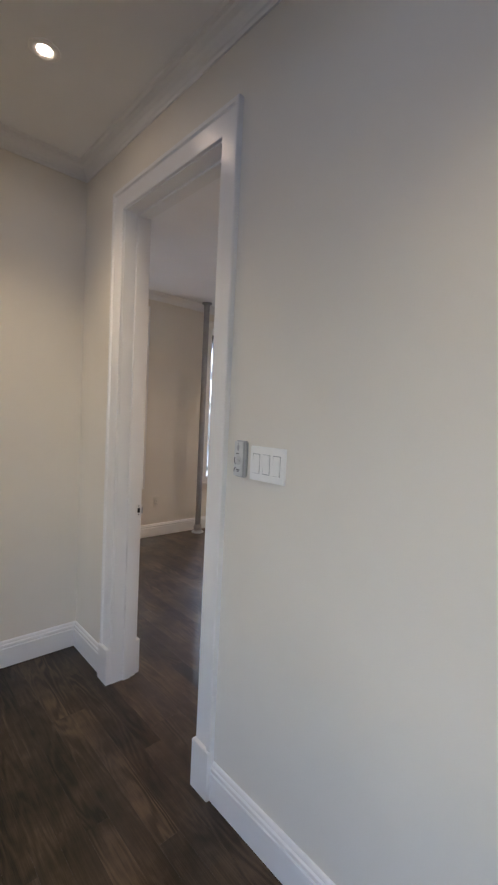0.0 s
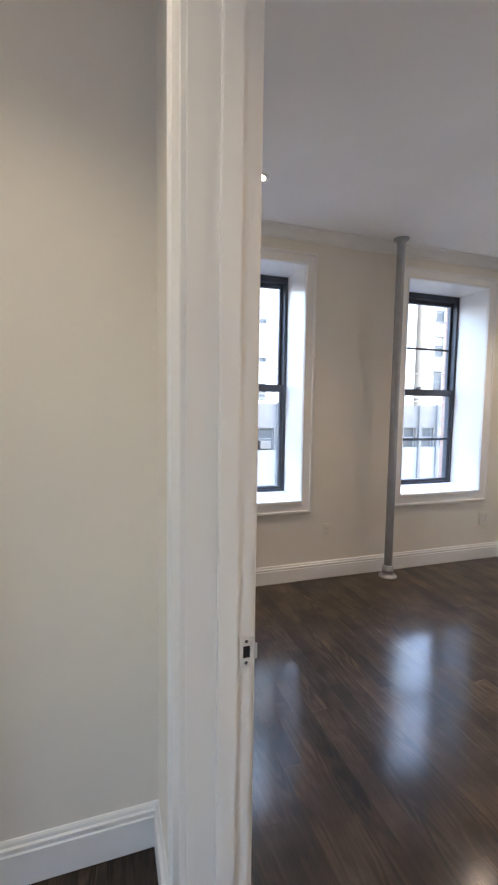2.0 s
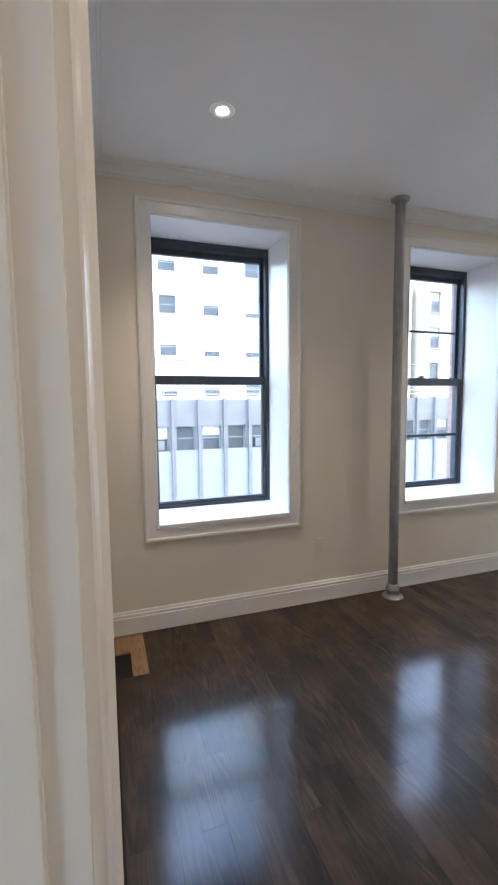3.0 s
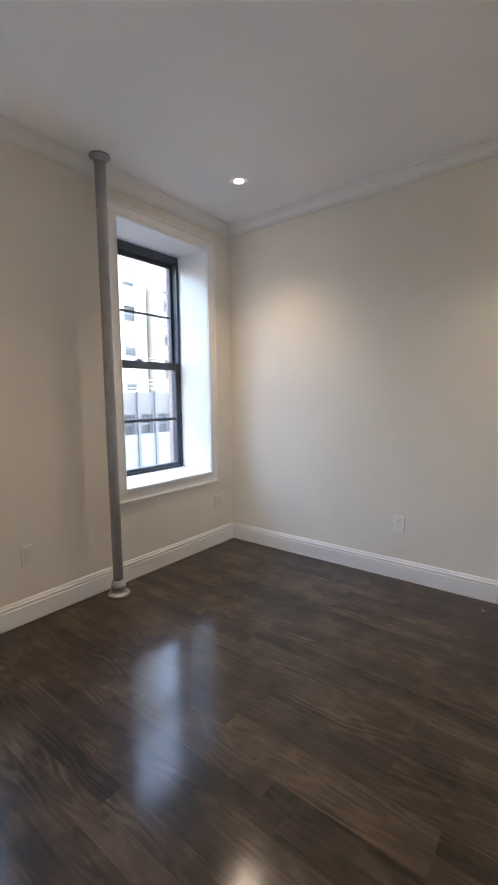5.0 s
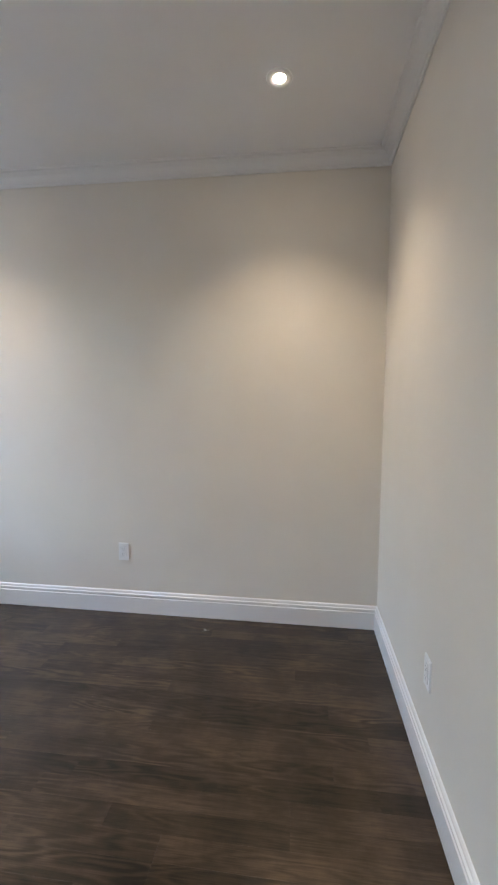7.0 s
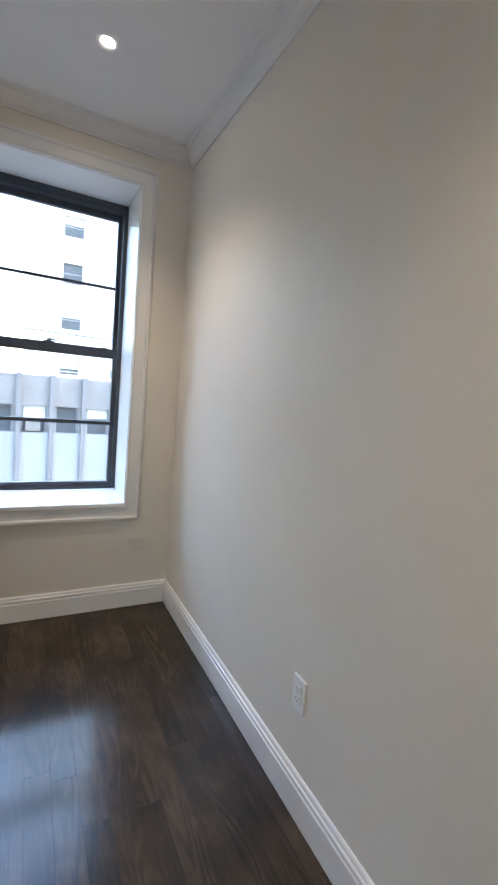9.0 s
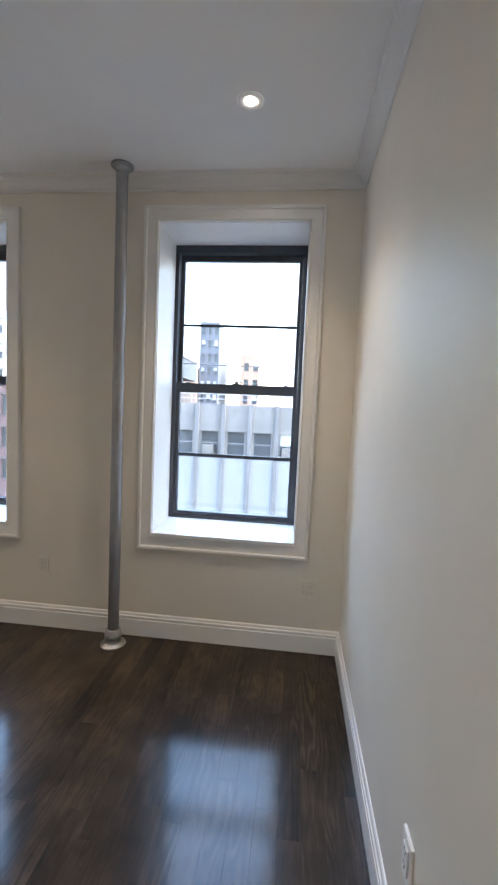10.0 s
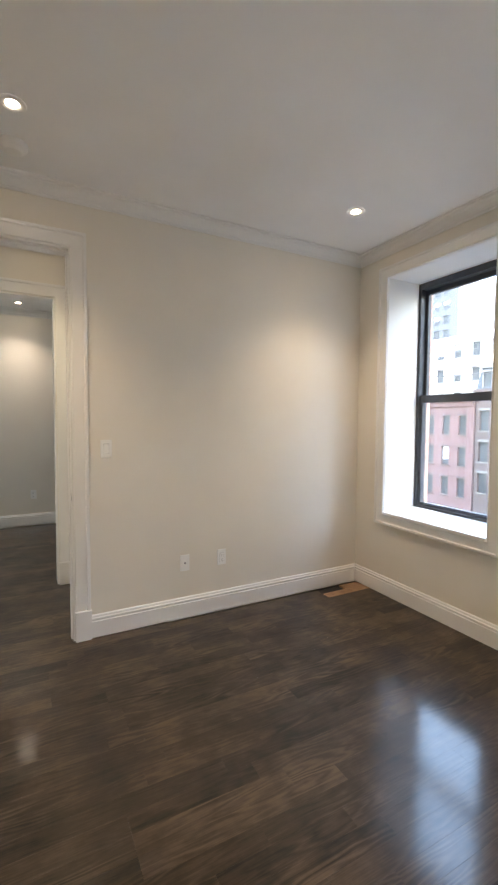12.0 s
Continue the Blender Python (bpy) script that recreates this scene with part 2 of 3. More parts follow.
def holed_wall(name, axis, u0, u1, d0, d1, z0, z1, holes, mat, parent=None):
    """A slab along the axis 'x' or 'y' from u0 to u1, d0 to d1 thick, with holes (ua, ub, za, zb) right through it."""
    us = sorted({u0, u1, *(h[0] for h in holes), *(h[1] for h in holes)})
    zs = sorted({z0, z1, *(h[2] for h in holes), *(h[3] for h in holes)})

    def solid(i, k):
        if not (0 <= i < len(us) - 1 and 0 <= k < len(zs) - 1):
            return False
        u, z = (us[i] + us[i + 1]) / 2, (zs[k] + zs[k + 1]) / 2
        return not any(h[0] < u < h[1] and h[2] < z < h[3] for h in holes)
    bm = bmesh.new()
    cache = {}

    def v(u, d, z):
        key = (round(u, 4), round(d, 4), round(z, 4))
        if key not in cache:
            cache[key] = bm.verts.new((u, d, z) if axis == "x" else (d, u, z))
        return cache[key]
    for i in range(len(us) - 1):
        for k in range(len(zs) - 1):
            if not solid(i, k):
                continue
            a, b, c, e = us[i], us[i + 1], zs[k], zs[k + 1]
            for d in (d0, d1):
                bm.faces.new([v(a, d, c), v(b, d, c), v(b, d, e), v(a, d, e)])
            if not solid(i - 1, k):
                bm.faces.new([v(a, d0, c), v(a, d1, c), v(a, d1, e), v(a, d0, e)])
            if not solid(i + 1, k):
                bm.faces.new([v(b, d0, c), v(b, d1, c), v(b, d1, e), v(b, d0, e)])
            if not solid(i, k - 1):
                bm.faces.new([v(a, d0, c), v(b, d0, c), v(b, d1, c), v(a, d1, c)])
            if not solid(i, k + 1):
                bm.faces.new([v(a, d0, e), v(b, d0, e), v(b, d1, e), v(a, d1, e)])
    return finish(name, bm, mat, parent)


def molding(name, path, profile, mat, parent=None):
    """Sweeps the closed profile of (offset into the room, z) along a path with the room on its left; mitred corners."""
    pts = [Vector(p) for p in path]
    closed = (pts[0] - pts[-1]).length < 1e-6
    if closed:
        pts.pop()
    n = len(pts)
    bm = bmesh.new()
    rows = []
    for i, p in enumerate(pts):
        a = (p - pts[i - 1]).normalized() if (i or closed) else None
        b = (pts[(i + 1) % n] - p).normalized() if (i < n - 1 or closed) else None
        na = Vector((-a.y, a.x)) if a else None
        nb = Vector((-b.y, b.x)) if b else None
        m = na if nb is None else nb if na is None else (na + nb) / (1 + na.dot(nb))
        rows.append([bm.verts.new((p.x + m.x * d, p.y + m.y * d, z)) for d, z in profile])
    k = len(profile)
    for i in range(n if closed else n - 1):
        r, s = rows[i], rows[(i + 1) % n]
        for j in range(k):
            bm.faces.new([r[j], s[j], s[(j + 1) % k], r[(j + 1) % k]])
    if not closed:
        bm.faces.new(rows[0])
        bm.faces.new(rows[-1])
    return finish(name, bm, mat, parent)


def structure(ob, label, category):
    return tagged(ob, label, category, kind="structure")


def empty(name, at=(0, 0, 0)):
    ob = new(name)
    ob.location = at
    return ob


# ---- the rooms: window wall at y = 0, the room towards -y ----
W, D, H = 3.285, 3.14, 2.772           # bedroom
XL = -0.034                             # bedroom face of the shared wall
HX, HY = -0.17, -1.80                  # hall face of the shared wall, end wall of the hall
HH, LH = 2.81, 2.78                    # ceilings of hall and living room
OX, FX, BY = -1.09, -3.45, -7.0        # far side of the hall, far wall and back wall of the living room
DOOR = (-3.068, -2.30, 2.42)
W1, W2 = (0.290, 1.160), (2.120, 2.990)
WZ = (0.672, 2.516)
LIN = 0.014

wn = holed_wall("wall_north", "x", -0.17, W + 0.2, 0.0, 0.345, -0.3, 3.3,
                [(a - LIN, b + LIN, WZ[0] - LIN, WZ[1] + LIN) for a, b in (W1, W2)], CREAM)
structure(wn, "cream painted plaster wall with two deep windows", "wall")
outer = holed_wall("wall_outside", "x", -4.0, W + 4.0, 0.349, 0.50, -8.9, 6.0,
                   [(a + 0.004, b - 0.004, WZ[0] + 0.004, WZ[1] - 0.03) for a, b in (W1, W2)], PINKBRICK)
structure(outer, "pale red brick outer wall of the house", "wall")
ww = holed_wall("wall_west", "y", BY, 0.0, HX, XL, -0.02, 3.3, [(DOOR[0] - 0.02, DOOR[1] + 0.02, -0.02, DOOR[2] + 0.02)], CREAM)
structure(ww, "cream painted wall with a cased doorway", "wall")
structure(box("wall_east", (W, -D - 0.2, -0.02), (W + 0.2, 0.0, 3.3), CREAM), "cream painted plaster wall with an outlet", "wall")
structure(box("wall_south", (XL, -D - 0.2, -0.02), (W, -D, 3.3), CREAM), "cream painted plaster wall beside the doorway", "wall")
structure(box("wall_hall_end", (OX, HY, -0.02), (HX, HY + 0.12, 3.3), CREAM), "cream painted end wall of the hall", "wall")
OPEN = (-4.95, -2.31, 2.385)
opp = holed_wall("wall_hall_side", "y", BY, HY + 0.12, OX - 0.13, OX, -0.02, 3.3, [(OPEN[0], OPEN[1], -0.02, OPEN[2])], CREAM)
structure(opp, "cream painted wall with a wide cased opening", "wall")
# the opening is an unseen window, inferred from the bluish light in the hall
structure(holed_wall("wall_living_far", "y", BY, 0.0, FX - 0.15, FX, -0.02, 3.3, [(-5.65, -4.45, 0.78, 2.28)], CREAM), "cream painted far wall of the living room", "wall")
# two plain unseen walls, added to close the living room off from daylight
structure(box("wall_living_north", (FX, -0.6, -0.02), (OX - 0.13, -0.45, 3.3), CREAM), "cream painted wall closing the living room", "wall")
structure(box("wall_living_south", (FX - 0.15, BY - 0.3, -0.02), (0.0, BY, 3.3), CREAM), "cream painted back wall of the living room", "wall")
structure(box("ceiling", (XL, -D, H), (W, 0.0, H + 0.1), CEIL), "flat white painted ceiling with recessed lamps", "ceiling")
structure(box("ceiling_hall", (OX, BY, HH), (HX, HY, HH + 0.1), CEIL), "flat white painted hall ceiling", "ceiling")
structure(box("ceiling_living", (FX, BY, LH), (OX - 0.13, -0.6, LH + 0.1), CEIL), "flat white painted living room ceiling", "ceiling")
# unseen slab, added to keep skylight out above the ceilings
structure(box("roof", (FX - 0.15, BY - 0.3, 3.3), (W + 0.2, 0.345, 3.5), CONCRETE), "plain slab above the rooms", "roof")

# ---- mouldings ----
BASE = [(0, 0.003), (0.016, 0.003), (0.016, 0.106), (0.0115, 0.109), (0.0115, 0.113), (0.0148, 0.117), (0.0148, 0.127), (0.009, 0.131), (0.009, 0.135), (0.0075, 0.142), (0.004, 0.147), (0, 0.148)]


def crown_profile(h):
    return [(0, h), (0, h - 0.082), (0.007, h - 0.082), (0.010, h - 0.070), (0.016, h - 0.066), (0.022, h - 0.050),
            (0.034, h - 0.032), (0.050, h - 0.022), (0.054, h - 0.014), (0.066, h - 0.011), (0.070, h)]


CW = 0.102   # door casing width
base_runs = {
    "baseboard": [(0.04, -D), (W, -D), (W, 0), (XL, 0), (XL, DOOR[1] + CW)],
    "baseboard_hall": [(HX, DOOR[1] + CW), (HX, HY), (OX, HY), (OX, OPEN[1] + CW)],
    "baseboard_hall_side": [(HX, BY), (HX, DOOR[0] - CW)],
    "baseboard_living": [(OX - 0.13, -0.6), (FX, -0.6), (FX, BY), (OX - 0.13, BY)],
}
for name, path in base_runs.items():
    structure(molding(name, path, BASE, TRIM), "white glossy baseboard with a stepped top", "baseboard")
crown_runs = {
    "crown_trim": ([(XL, 0), (XL, -D), (W, -D), (W, 0), (XL, 0)], H),
    "crown_trim_hall": ([(HX, BY), (HX, HY), (OX, HY), (OX, BY), (HX, BY)], HH),
    "crown_trim_living": ([(OX - 0.13, -0.6), (FX, -0.6), (FX, BY), (OX - 0.13, BY), (OX - 0.13, -0.6)], LH),
}
for name, (path, h) in crown_runs.items():
    structure(molding(name, path, crown_profile(h), TRIM), "white crown moulding under the ceiling", "crown moulding")


def door_casing(parent, face, side, y0, y1, z1, width_lo, width_hi, plinth=0.19, inset=0.004):
    """Casing round an opening in a wall of constant x: two legs with plinth blocks and a head, each with a back band."""
    def slab(name, ya, yb, za, zb, thick, bev=0.002):
        xs = sorted((face, face + side * thick))
        box(name, (xs[0], ya, za), (xs[1], yb, zb), TRIM, parent, bev)

    def leg(yin, yout):
        sgn = 1 if yout > yin else -1
        bm = bmesh.new()
        prof = [(inset, 0.0), (inset, 0.011), (inset + 0.003, 0.0135), (inset + 0.016, 0.014), (abs(yout - yin) - 0.024, 0.016), (abs(yout - yin) - 0.018, 0.024), (abs(yout - yin) - 0.003, 0.024), (abs(yout - yin), 0.020), (abs(yout - yin), 0.0)]
        low = [bm.verts.new((face + side * t, yin + sgn * u, plinth)) for u, t in prof]
        top = [bm.verts.new((face + side * t, yin + sgn * u, z1 + u)) for u, t in prof]
        k = len(prof)
        for i in range(k):
            bm.faces.new([low[i], low[(i + 1) % k], top[(i + 1) % k], top[i]])
        bm.faces.new(low)
        bm.faces.new(top)
        finish("casing_leg", bm, TRIM, parent)
        ya, yb = sorted((yin + sgn * (inset - 0.004), yout + sgn * 0.004))
        slab("plinth_block", ya, yb, 0.0, plinth, 0.030, 0.003)
    if width_lo:
        leg(y0, y0 - width_lo)
    leg(y1, y1 + width_hi)
    bm = bmesh.new()
    w = width_hi
    prof = [(inset, 0.0), (inset, 0.011), (inset + 0.003, 0.0135), (inset + 0.016, 0.014), (w - 0.024, 0.016), (w - 0.018, 0.024), (w - 0.003, 0.024), (w, 0.020), (w, 0.0)]
    wl = width_lo or 0.0
    a = [bm.verts.new((face + side * t, y0 - min(u, wl), z1 + u)) for u, t in prof]
    b = [bm.verts.new((face + side * t, y1 + u, z1 + u)) for u, t in prof]
    k = len(prof)
    for i in range(k):
        bm.faces.new([a[i], a[(i + 1) % k], b[(i + 1) % k], b[i]])
    bm.faces.new(a)
    bm.faces.new(b)
    finish("casing_head", bm, TRIM, parent)


d1 = empty("door_1", (0, 0, 0))
structure(d1, "open doorway with white painted casing and plinth blocks", "door frame")
door_casing(d1, HX, -1, DOOR[0], DOOR[1], DOOR[2], CW, CW)
door_casing(d1, XL, 1, DOOR[0], DOOR[1], DOOR[2], 0.066, CW, 0.19, 0.013)
boxes("jamb", [((HX, DOOR[0] - 0.02, 0), (XL, DOOR[0], DOOR[2] + 0.02)), ((HX, DOOR[1], 0), (XL, DOOR[1] + 0.02, DOOR[2] + 0.02)),
               ((HX, DOOR[0], DOOR[2]), (XL, DOOR[1], DOOR[2] + 0.02))], TRIM, d1)
boxes("door_stop", [((-0.108, DOOR[1] - 0.011, 0), (-0.066, DOOR[1], DOOR[2])), ((-0.108, DOOR[0], 0), (-0.066, DOOR[0] + 0.011, DOOR[2])),
                    ((-0.108, DOOR[0] + 0.011, DOOR[2] - 0.011), (-0.066, DOOR[1] - 0.011, DOOR[2]))], TRIM, d1, 0.002)
d2 = empty("door_2", (0, 0, 0))
structure(d2, "wide cased opening to the living room, white trim", "door frame")
door_casing(d2, OX, 1, OPEN[0], OPEN[1], OPEN[2], CW, CW)
boxes("jamb", [((OX - 0.13, OPEN[1] - 0.012, 0), (OX, OPEN[1], OPEN[2])), ((OX - 0.13, OPEN[0], 0), (OX, OPEN[0] + 0.012, OPEN[2])),
               ((OX - 0.13, OPEN[0] + 0.012, OPEN[2] - 0.012), (OX, OPEN[1] - 0.012, OPEN[2]))], TRIM, d2)

# strike plate on the jamb
sp = empty("strike_plate", (-0.045, DOOR[1], 0.91))
tagged(sp, "small metal strike plate screwed to the white door jamb", "strike plate")
holed_wall("plate", "x", -0.015, 0.016, -0.0025, 0.0, -0.032, 0.032, [(-0.007, 0.008, -0.013, 0.013)], BRIGHT, sp)
box("lip", (0.0162, -0.0035, -0.017), (0.024, -0.0005, 0.017), GREYPLASTIC, sp, 0.001)
# near-black sheet in place of the shade inside the latch hole
box("latch_hole_shade", (-0.007, -0.0012, -0.013), (0.008, -0.0002, 0.013), HOLE_SHADE, sp)
for s in (-1, 1):
    bm = bmesh.new()
    add_lathe(bm, [(0, 0.0018), (0.003, 0.0014), (0.0038, 0)], 12)
    bmesh.ops.transform(bm, matrix=pose(0.0, -0.0025, s * 0.023, 90), verts=bm.verts)
    finish("screw", bm, DARKPLASTIC, sp, True)


# ---- windows ----
def window(name, x0, x1, muntins, label):
    z0, z1 = WZ
    root = empty(name, (0, 0, 0))
    structure(root, label, "window")
    boxes("reveal", [((x0 - LIN, 0.0, z0 - LIN), (x0, 0.338, z1 + LIN)), ((x1, 0.0, z0 - LIN), (x1 + LIN, 0.338, z1 + LIN)),
                     ((x0, 0.0, z1), (x1, 0.338, z1 + LIN))], TRIM, root)
    # sloping stool
    bm = bmesh.new()
    add_box(bm, (x0, -0.026, z0 - 0.022), (x1, 0.338, z0))
    for v in bm.verts:
        if v.co.y > 0.3 and v.co.z > z0 - 0.01:
            v.co.z += 0.014
    finish("sill", bm, TRIM, root, False, 0.003)
    cw = 0.090
    # mitred picture casing with a back band, proud of the wall
    prof = [(0.003, 0.0), (0.003, 0.013), (0.010, 0.017), (0.017, 0.013), (cw - 0.022, 0.015), (cw - 0.016, 0.023), (cw - 0.003, 0.023), (cw, 0.019), (cw, 0.0)]
    k = len(prof)
    zb = z0 - 0.012

    def bar(part, ends):
        bm = bmesh.new()
        r = [[bm.verts.new(e(u, t)) for u, t in prof] for e in ends]
        for i in range(k):
            bm.faces.new([r[0][i], r[0][(i + 1) % k], r[1][(i + 1) % k], r[1][i]])
        bm.faces.new(r[0])
        bm.faces.new(r[1])
        finish(part, bm, TRIM, root)
    bl, br = (lambda u, t: (x0 - u, -t, zb - u)), (lambda u, t: (x1 + u, -t, zb - u))
    tl, tr = (lambda u, t: (x0 - u, -t, z1 + u)), (lambda u, t: (x1 + u, -t, z1 + u))
    bar("casing_leg", (bl, tl))
    bar("casing_leg", (br, tr))
    bar("casing_head", (tl, tr))
    bar("apron", (bl, br))
    # dark frame and two sashes
    fb = z0 + 0.012
    boxes("frame", [((x0 + 0.001, 0.338, fb), (x0 + 0.024, 0.438, z1 - 0.002)), ((x1 - 0.024, 0.338, fb), (x1 - 0.001, 0.438, z1 - 0.002)),
                    ((x0 + 0.024, 0.338, z1 - 0.048), (x1 - 0.024, 0.438, z1 - 0.002)), ((x0 + 0.024, 0.336, fb), (x1 - 0.024, 0.438, fb + 0.020))], SASH, root, 0.002)
    gx0, gx1 = x0 + 0.050, x1 - 0.050

    def sash(part, ya, yb, za, zb_, low, top):
        ob = boxes(part, [((x0 + 0.0245, ya, za), (gx0, yb, zb_)), ((gx1, ya, za), (x1 - 0.0245, yb, zb_)),
                          ((gx0, ya, za), (gx1, yb, za + low)), ((gx0, ya, zb_ - top), (gx1, yb, zb_))], SASH, root, 0.002)
        panes = box("pane", (gx0 - 0.004, (ya + yb) / 2 - 0.003, za + low - 0.004), (gx1 + 0.004, (ya + yb) / 2 + 0.003, zb_ - top + 0.004), GLASS, ob)
        panes.visible_shadow = False
        return ob
    up = sash("upper_sash", 0.394, 0.428, 1.560, z1 - 0.0485, 0.040, 0.036)
    lo = sash("lower_sash", 0.352, 0.388, fb + 0.0205, 1.612, 0.026, 0.062)
    if muntins:
        box("muntin", (gx0, 0.400, 2.000), (gx1, 0.422, 2.016), SASH, up, 0.002)
        box("muntin", (gx0, 0.358, 1.112), (gx1, 0.382, 1.136), SASH, lo, 0.002)
    # sash lock on the meeting rail
    if muntins:
        bm = bmesh.new()
        xm = (x0 + x1) / 2
        add_box(bm, (xm - 0.030, 0.356, 1.612), (xm + 0.030, 0.384, 1.620))
        add_lathe(bm, [(0.013, 0), (0.013, 0.012), (0.006, 0.016), (0, 0.016)], 16, (xm, 0.37, 1.620))
        add_box(bm, (xm - 0.004, 0.352, 1.624), (xm + 0.036, 0.361, 1.633))
        finish("sash_lock", bm, SASH, root)
        for s in (x0 + 0.09, x1 - 0.12):
            box("tilt_latch", (s, 0.356, 1.612), (s + 0.03, 0.384, 1.619), SASH, root, 0.002)
    return root


window("window_1", *W1, False, "deep double-hung window with charcoal sashes and white casing")
window("window_2", *W2, True, "deep double-hung window, charcoal sashes with horizontal muntins")


# ---- lamps ----
def downlight(x, y, z, watts=LAMP_WATTS, tint=LAMP_COLOR):
    root = empty("recessed_lamp", (x, y, z))
    tagged(root, "round white recessed downlight glowing in the ceiling", "ceiling lamp", "recessed ceiling lamps")
    lathe("trim_ring", [(0.026, -0.0005), (0.033, -0.004), (0.044, -0.006), (0.053, -0.005), (0.057, -0.002), (0.058, 0.0)], TRIM, root, 40)
    lathe("lens", [(0.0, -0.0020), (0.016, -0.0018), (0.027, -0.0010)], GLOW, root, 40)
    data = bpy.data.lights.new("lamp_beam", "SPOT")
    data.energy, data.color, data.spot_size, data.spot_blend, data.shadow_soft_size = watts, tint, radians(106), 1.0, 0.045
    beam = new("lamp_beam", data)
    beam.location = (x, y, z - 0.012)
    return root


for x, y in ((0.568, -0.598), (2.703, -0.588), (2.690, -2.547), (0.595, -2.574)):
    downlight(x, y, H)
# the second hall lamp is unseen, added behind the walk's start
for x, y in ((-0.61, -2.48), (-0.61, -4.6)):
    downlight(x, y, HH, 2.6, (1.0, 0.88, 0.60))
# here too the second lamp is unseen, added to the first
for x, y in ((-3.1, -2.58), (-2.3, -4.9)):
    downlight(x, y, LH, 2.4, (1.0, 0.90, 0.76))

smoke = lathe("smoke_detector", [(0.0, -0.042), (0.038, -0.042), (0.044, -0.039), (0.046, -0.030), (0.060, -0.027), (0.068, -0.018), (0.070, -0.004), (0.070, 0.0)], PLATE)
smoke.location = (0.283, -2.578, H)
tagged(smoke, "round white plastic smoke detector on the ceiling", "smoke detector")

# ---- steel pole ----
pole = empty("steel_pole", (1.936, -0.123, 0))
tagged(pole, "galvanized steel pipe column from floor to ceiling", "pole")
lathe("shaft", [(0.033, 0.055), (0.033, H - 0.012)], STEEL, pole, 40)
lathe("floor_flange", [(0.0, 0.0), (0.074, 0.0), (0.076, 0.004), (0.073, 0.010), (0.052, 0.015), (0.047, 0.020), (0.046, 0.046), (0.049, 0.050), (0.049, 0.066), (0.046, 0.070), (0.044, 0.092), (0.038, 0.098), (0.0331, 0.100)], CHROME, pole, 40)
lathe("ceiling_flange", [(0.0331, H - 0.034), (0.036, H - 0.032), (0.038, H - 0.018), (0.046, H - 0.013), (0.060, H - 0.011), (0.062, H - 0.008), (0.062, H - 0.0005), (0.0, H - 0.0005)], STEEL, pole, 40)


# ---- wall plates: built facing -y at the origin, then turned ----
def plate(name, gangs, kind, m, label, category, group="", body=None):
    root = empty(name)
    tagged(root, label, category, group)
    PLATE = body or WHITEPLATE
    w, h = 0.070 + 0.046 * (gangs - 1), 0.115
    bm = bmesh.new()
    add_box(bm, (-w / 2, -0.0075, -h / 2), (w / 2, 0.0, h / 2))
    for v in bm.verts:
        if v.co.y < -0.005:
            v.co.x *= 0.95
            v.co.z *= 0.97
    finish("cover_plate", bm, PLATE, root, False, 0.0015)
    for g in range(gangs):
        cx = (g - (gangs - 1) / 2) * 0.046
        if kind == "outlet":
            # grey rim colours in the shadow line along the receptacle's seam
            box("seam_shade", (cx - 0.0178, -0.0082, -0.0343), (cx + 0.0178, -0.0045, 0.0343), GREYPLASTIC, root)
            box("receptacle", (cx - 0.0165, -0.0105, -0.033), (cx + 0.0165, -0.0045, 0.033), PLATE, root, 0.001)
            slots = []
            for zc in (-0.017, 0.017):
                slots += [((cx - 0.0075, -0.0109, zc - 0.001), (cx - 0.0055, -0.0104, zc + 0.008)), ((cx + 0.0055, -0.0109, zc), (cx + 0.0075, -0.0104, zc + 0.007)),
                          ((cx - 0.002, -0.0109, zc - 0.009), (cx + 0.002, -0.0104, zc - 0.005))]
            boxes("slots", slots, DARKPLASTIC, root)
        elif kind == "switch":
            boxes("switch_surround", [((cx - 0.0175, -0.0086, -0.0345), (cx + 0.0175, -0.005, 0.0345))], PLATE, root, 0.0006)
            # grey rim colours in the shadow line along the rocker's seam
            box("seam_shade", (cx - 0.0162, -0.0092, -0.0325), (cx + 0.0162, -0.006, 0.0325), GREYPLASTIC, root)
            bm = bmesh.new()
            add_box(bm, (cx - 0.015, -0.0125, -0.031), (cx + 0.015, -0.005, 0.031))
            for v in bm.verts:
                if v.co.y < -0.010:
                    v.co.y += 0.003 if (v.co.z > 0) == (g % 2 == 0) else -0.001
            finish("rocker", bm, PLATE, root, False, 0.001)
        elif kind == "jack":
            bm = bmesh.new()
            add_lathe(bm, [(0.0, 0.010), (0.004, 0.010), (0.0045, 0.004), (0.007, 0.003), (0.007, 0)], 14)
            bmesh.ops.transform(bm, matrix=pose(cx, -0.0075, 0, 90), verts=bm.verts)
            finish("jack", bm, STEEL, root, True)
        if kind != "blank":
            for zc in (-0.048, 0.048):
                box("screw", (cx - 0.0028, -0.0083, zc - 0.0028), (cx + 0.0028, -0.0055, zc + 0.0028), PLATE, root, 0.0008)
    root.matrix_basis = m
    return root


OUT = "wall outlets of the bedroom"
plate("outlet", 1, "outlet", pose(W, -1.541, 0.405, 0, 0, 90 + 180), "white duplex outlet low on the cream wall", "outlet", OUT)
plate("outlet", 1, "outlet", pose(1.41, 0.0, 0.405), "cream duplex outlet low between the windows", "outlet", OUT, ALMOND)
plate("outlet", 2, "outlet", pose(3.089, 0.0, 0.395), "cream double outlet under the window", "outlet", OUT, ALMOND)
